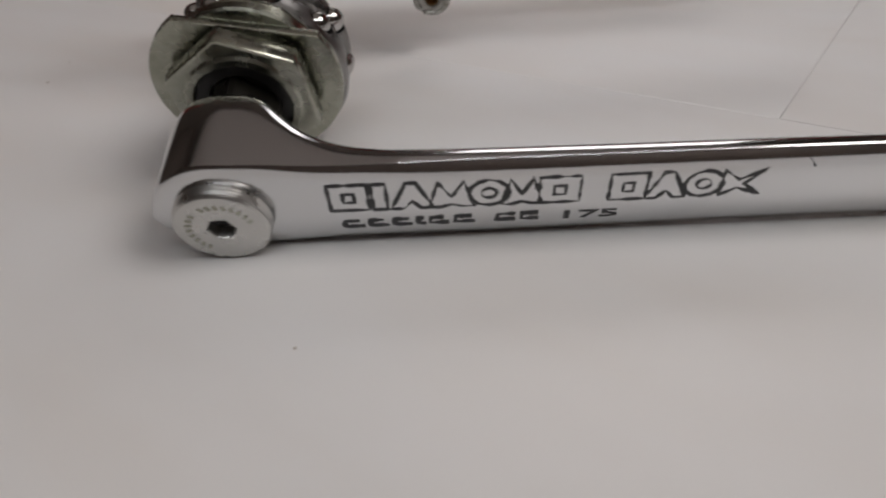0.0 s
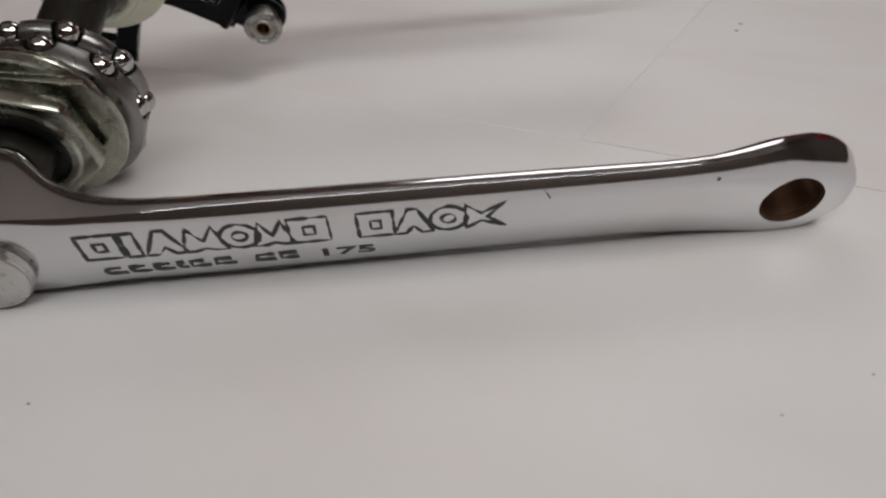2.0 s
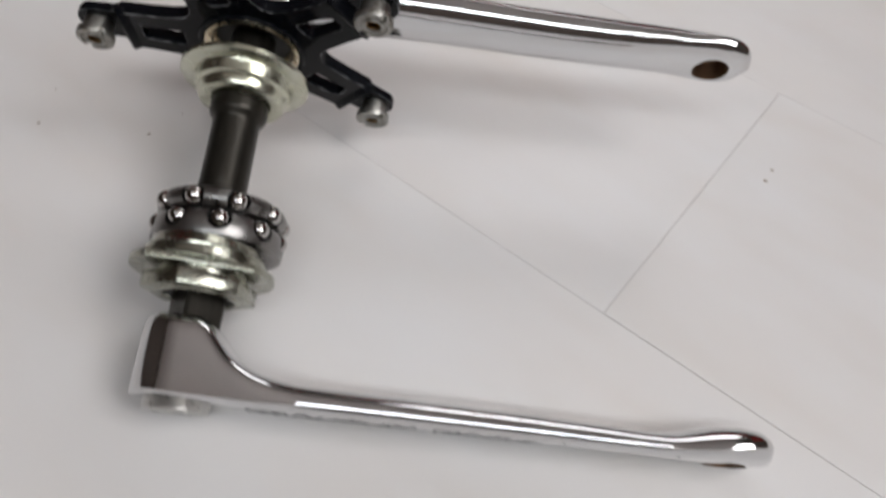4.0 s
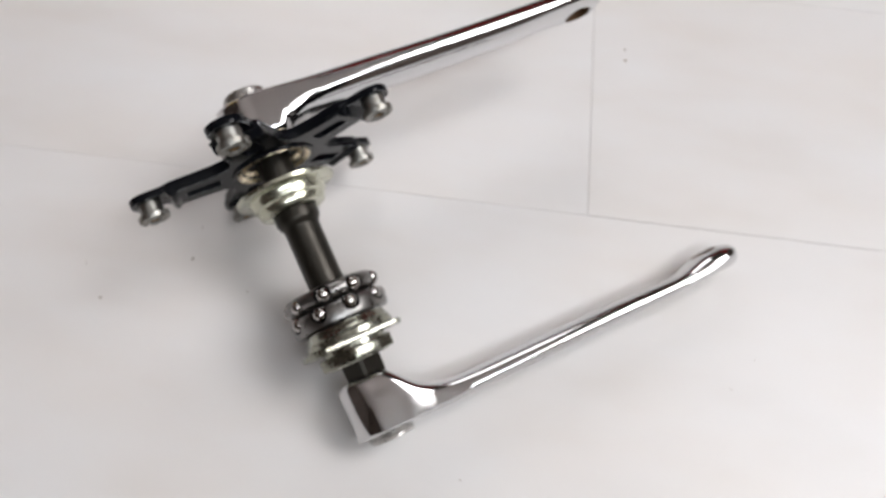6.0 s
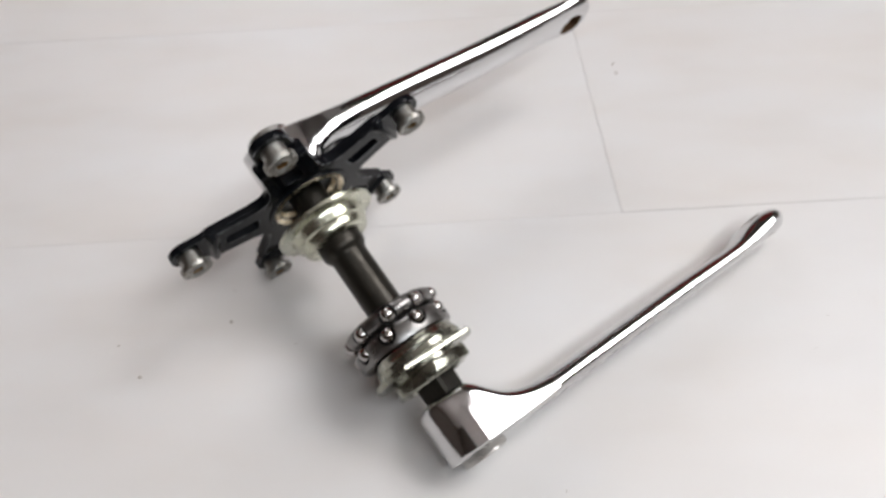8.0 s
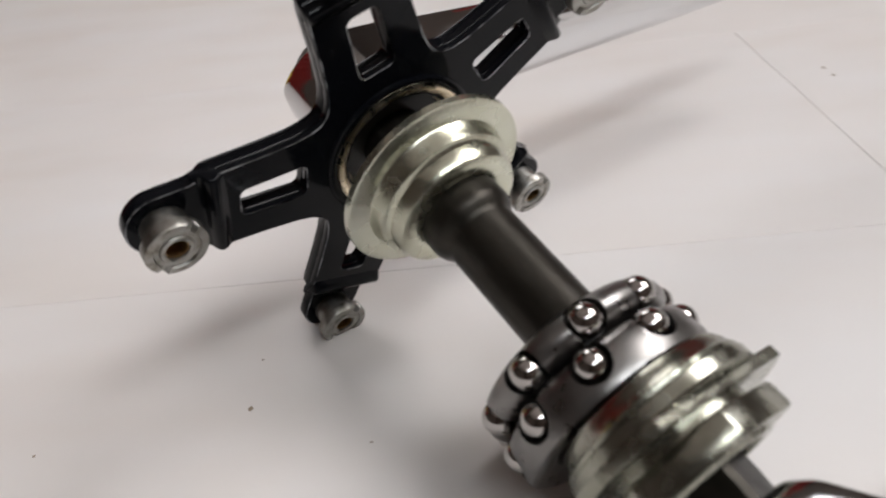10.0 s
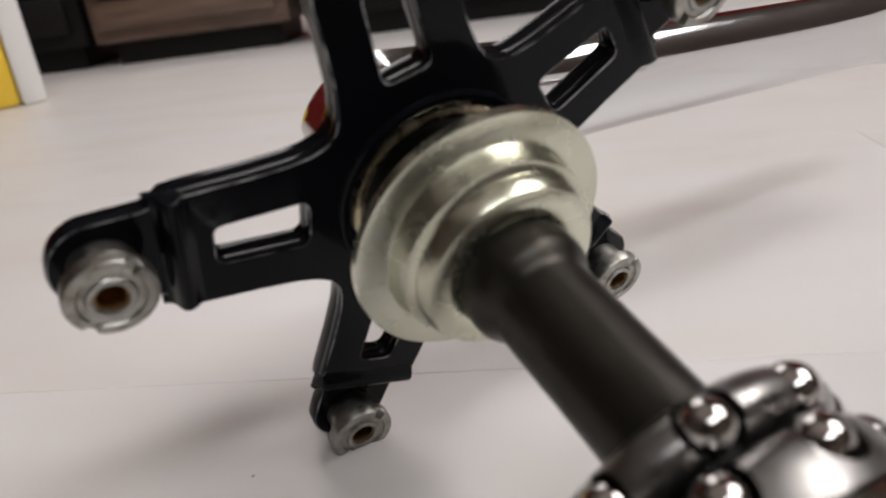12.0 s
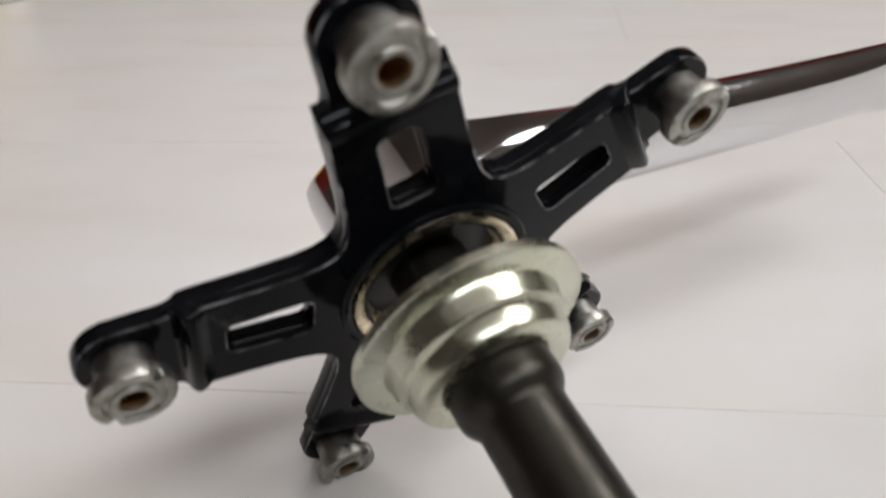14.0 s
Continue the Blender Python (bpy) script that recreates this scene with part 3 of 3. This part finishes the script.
slots = [slot(k) for k in range(5)]
spider = part("spider", plate(dedupe(whole), [circle(14.8)] + slots, TAB, BACK, 0.4), BLACK, crankset, "five-armed gloss black spider with slotted arms", 30)
flat_faces(spider)
worn_lit_edges(spider)
spider.location.y = -5.9 * MM
front_plate = part("front_plate", plate(dedupe(inner), [circle(14.8)] + slots, FRONT, TAB + 0.3, 0.4), BLACK, spider, "", 30)
flat_faces(front_plate)
worn_lit_edges(front_plate)
for k in range(5):
    section = [(42.0, 136.5), (43.2, 135.9), (44.0, 135.2), (44.7, 134.75), (45.4, 134.6), (46.0, 134.8), (46.5, 135.4), (46.9, 136.4), (47.3, 137.4), (47.9, 138.0), (48.8, 138.3), (48.8, 139.4), (42.0, 139.4)]
    ends = ((-10.5, 0.7), (-10.2, 0.95), (-9.8, 1.0), (9.8, 1.0), (10.2, 0.95), (10.5, 0.7))
    bm = grid_shell([[(r, 138.6 - (138.6 - y) * k if y < 138.6 else y, l) for r, y in section] for l, k in ends])
    bmesh.ops.rotate(bm, verts=bm.verts[:], cent=(0, 0, 0), matrix=Matrix.Rotation(-(PHI + math.radians(72) * k), 3, "Y"))
    part("chainring_step", bm, BLACK, spider, "", 60)
part("hub_ring", lathe([(137.0, 17.4), (135.5, 17.6), (135.2, 18.2), (135.2, 19.0), (135.6, 19.5), (137.0, 19.7)], n=80, ring=True), BLACK, spider)
part("bore_rim", lathe([(145, 14.2), (138.6, 13.4), (136.6, 14.4), (135.2, 15.8), (134.7, 16.6), (134.9, 17.2), (137.4, 17.4), (145, 15.2)], n=80, ring=True), GOLD, spider, "tarnished golden bore rim", 30)
# black lining and disc put the bore's inner shade into colour
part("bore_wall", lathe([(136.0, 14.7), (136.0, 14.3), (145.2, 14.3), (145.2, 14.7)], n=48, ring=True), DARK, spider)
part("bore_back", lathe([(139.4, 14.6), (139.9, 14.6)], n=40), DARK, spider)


def notched(y, r, a):
    if r > 4.8 and y < 131 and abs(math.sin(a - 0.9)) < 0.14:
        return y + 1.1, r
    return y, r


def chainring_bolt(k):
    x, z = polar_leg(k, BOLT_R, 0)
    head = [(138.4, 5.0), (133.5, 5.0), (133.3, 5.2), (133.2, 6.3), (133.0, 6.6), (130.9, 6.6), (130.5, 6.4), (130.3, 6.0), (130.3, 4.9), (130.75, 4.6), (130.75, 3.7), (130.3, 3.4), (130.2, 2.9), (130.4, 2.5), (135.5, 2.4), (138.4, 2.4)]
    b = part("chainring_bolt", lathe(head, x, z, 64, notched, True), BOLT, spider, "worn nickel chainring bolt", 30)
    part("bore", lathe([(130.9, 2.42), (137.2, 2.42), (137.2, 0.05), (137.0, 0.05), (137.0, 2.2), (130.9, 2.2)], x, z, 28, None, True), BRASS, b, "brassy bore")


for k in range(5):
    chainring_bolt(k)

# ---- dirt on the floor ----
for x, y, r in ((0.2268, 0.151, 1.1), (0.2222, 0.1435, 1.2), (0.0185, -0.0303, 0.5), (-0.0515, 0.1263, 1.0), (-0.0418, 0.1415, 0.5), (-0.0333, 0.0969, 0.5), (-0.0982, 0.1252, 0.9), (-0.0997, 0.147, 0.6), (0.1712, -0.0435, 0.4), (0.1517, -0.0507, 0.4)):
    bm = bmesh.new()
    bmesh.ops.create_icosphere(bm, subdivisions=2, radius=r * MM)
    for v in bm.verts:
        v.co *= 0.7 + 0.6 * noise.noise(v.co * 1500 + Vector((x * 90, y * 90, 0)))
        v.co.z = v.co.z * 0.16 + 0.00008
    ob = tagged(new("dirt_speck", mesh_of("dirt_speck", bm, SPECK)), "small brown dirt speck on the floor", "dirt", "specks on the floor")
    ob.location = (x, y, 0)

# ---- far side of the room ----


def cabinet(name, x, y, w, d, h, turn, mat, label, cat, drawers):
    ob = tagged(new(name), label, cat)
    ob.matrix_world = Matrix.Translation((x, y, 0)) @ Matrix.Rotation(math.radians(turn), 4, "Z")
    part("body", block(-w / 2, w / 2, 0, d, 0.03, h, 0.006, 2, 1.0), mat, ob)
    part("plinth", block(-w / 2 + 0.02, w / 2 - 0.02, 0.02, d - 0.01, 0, 0.03, 0, 1, 1.0), BLACKFURN, ob)
    for k in range(drawers):
        z0 = 0.05 + k * (h - 0.08) / drawers
        part("drawer_front", block(-w / 2 + 0.015, w / 2 - 0.015, -0.016, 0.0, z0, z0 + (h - 0.08) / drawers - 0.012, 0.004, 2, 1.0), mat, ob)
    return ob


cabinet("wooden_cabinet", 0.118, 1.075, 0.27, 0.18, 0.17, -28, WOOD, "low brown wooden cabinet standing on the floor", "cabinet", 2)
cabinet("black_cabinet", -0.14, 1.225, 0.3, 0.18, 0.2, -28, BLACKFURN, "low black lacquered cabinet standing on the floor", "cabinet", 2)
cabinet("black_cabinet", 0.478, 0.865, 0.52, 0.18, 0.19, -28, BLACKFURN, "low black lacquered cabinet beside the wooden one", "cabinet", 2)


# folded red cloth, added out of view to give the chrome its red reflections
def curtain(x, y, turn, length, height, fold, label):
    rows = []
    for z in np.linspace(0.0, height, 6):
        row = []
        for u in np.linspace(0.0, length, 120):
            row.append((u / MM, (fold * math.sin(u * 38) + 0.4 * fold * math.sin(u * 91 + z)) / MM, z / MM))
        rows.append(row)
    bm = grid_shell(rows, False, False)
    bmesh.ops.solidify(bm, geom=bm.faces[:], thickness=0.004)
    ob = tagged(new("red_reflection_cloth", mesh_of("red_reflection_cloth", bm, RED)), label, "curtain", "curtains along the walls")
    ob.matrix_world = Matrix.Translation((x, y, 0)) @ Matrix.Rotation(math.radians(turn), 4, "Z")
    return ob


for x, y, turn, length, height, fold in ((-1.3, 1.6, 0, 1.16, 1.1, 0.025), (-0.1, 1.6, 0, 1.16, 0.92, 0.025), (1.178, 0.6, 90, 0.92, 1.1, 0.011)):
    curtain(x, y, turn, length, height, fold, "unseen dark red cloth added along the wall for red reflections")


def storage_box(x, y, turn):
    ob = tagged(new("storage_box"), "yellow plastic storage box with white corner post on the floor", "storage box")
    ob.matrix_world = Matrix.Translation((x, y, 0)) @ Matrix.Rotation(math.radians(turn), 4, "Z")
    part("body", block(-0.2, 0.0, 0.0, 0.12, 0.0, 0.11, 0.006, 2, 1.0), YELLOW, ob)
    part("corner_post", block(0.0, 0.024, -0.004, 0.03, 0.0, 0.24, 0.004, 2, 1.0), WHITEP, ob, "white plastic corner post")
    part("lid", block(-0.204, 0.0, -0.004, 0.124, 0.11, 0.125, 0.004, 2, 1.0), YELLOW, ob)


storage_box(-0.095, 0.872, 8)

# ---- floor boards, side by side with a thin joint, trimmed at the walls ----
BOARD_L, GAP = 1.2, 0.00016
BOARD_TURN = math.radians(-34.1)
ux, uy = math.cos(BOARD_TURN), math.sin(BOARD_TURN)
WIDE, NARROW = 0.305, 0.1794
EAST, WEST, NORTH, SOUTH = ROOM[1] + 0.02, ROOM[0] - 0.02, ROOM[3] + 0.02, ROOM[2] - 0.02


def board(width):
    return block(GAP / 2, BOARD_L - GAP / 2, GAP / 2, width - GAP / 2, -0.006, 0.0, 0.00015, 1, 1.0)


whole_board = {w: mesh_of("plank", board(w), FLOOR) for w in (WIDE, NARROW)}
for row in range(-12, 18):
    width = NARROW if row >= 0 else WIDE
    shift = (row * 0.47 % 1.0) * BOARD_L if row else 0.0
    for col in range(-5, 5):
        along = shift + col * BOARD_L
        px, py = 0.1424 + ux * along - uy * row * width, 0.0605 + uy * along + ux * row * width
        place = Matrix.Translation((px, py, 0)) @ Matrix.Rotation(BOARD_TURN, 4, "Z")
        corners = [place @ Vector((a, b, 0)) for a in (0, BOARD_L) for b in (0, width)]
        if all(WEST < c.x < EAST and SOUTH < c.y < NORTH for c in corners):
            me = whole_board[width]
        else:
            bm = board(width)
            bm.transform(place)
            for co, no in (((EAST, 0, 0), (1, 0, 0)), ((WEST, 0, 0), (-1, 0, 0)), ((0, NORTH, 0), (0, 1, 0)), ((0, SOUTH, 0), (0, -1, 0))):
                bmesh.ops.bisect_plane(bm, geom=bm.verts[:] + bm.edges[:] + bm.faces[:], plane_co=co, plane_no=no, clear_outer=True)
            if not bm.faces:
                bm.free()
                continue
            bm.transform(place.inverted())
            me = mesh_of("plank", bm, FLOOR)
        b = new("plank", me)
        b.matrix_world = place
        b.parent = floor
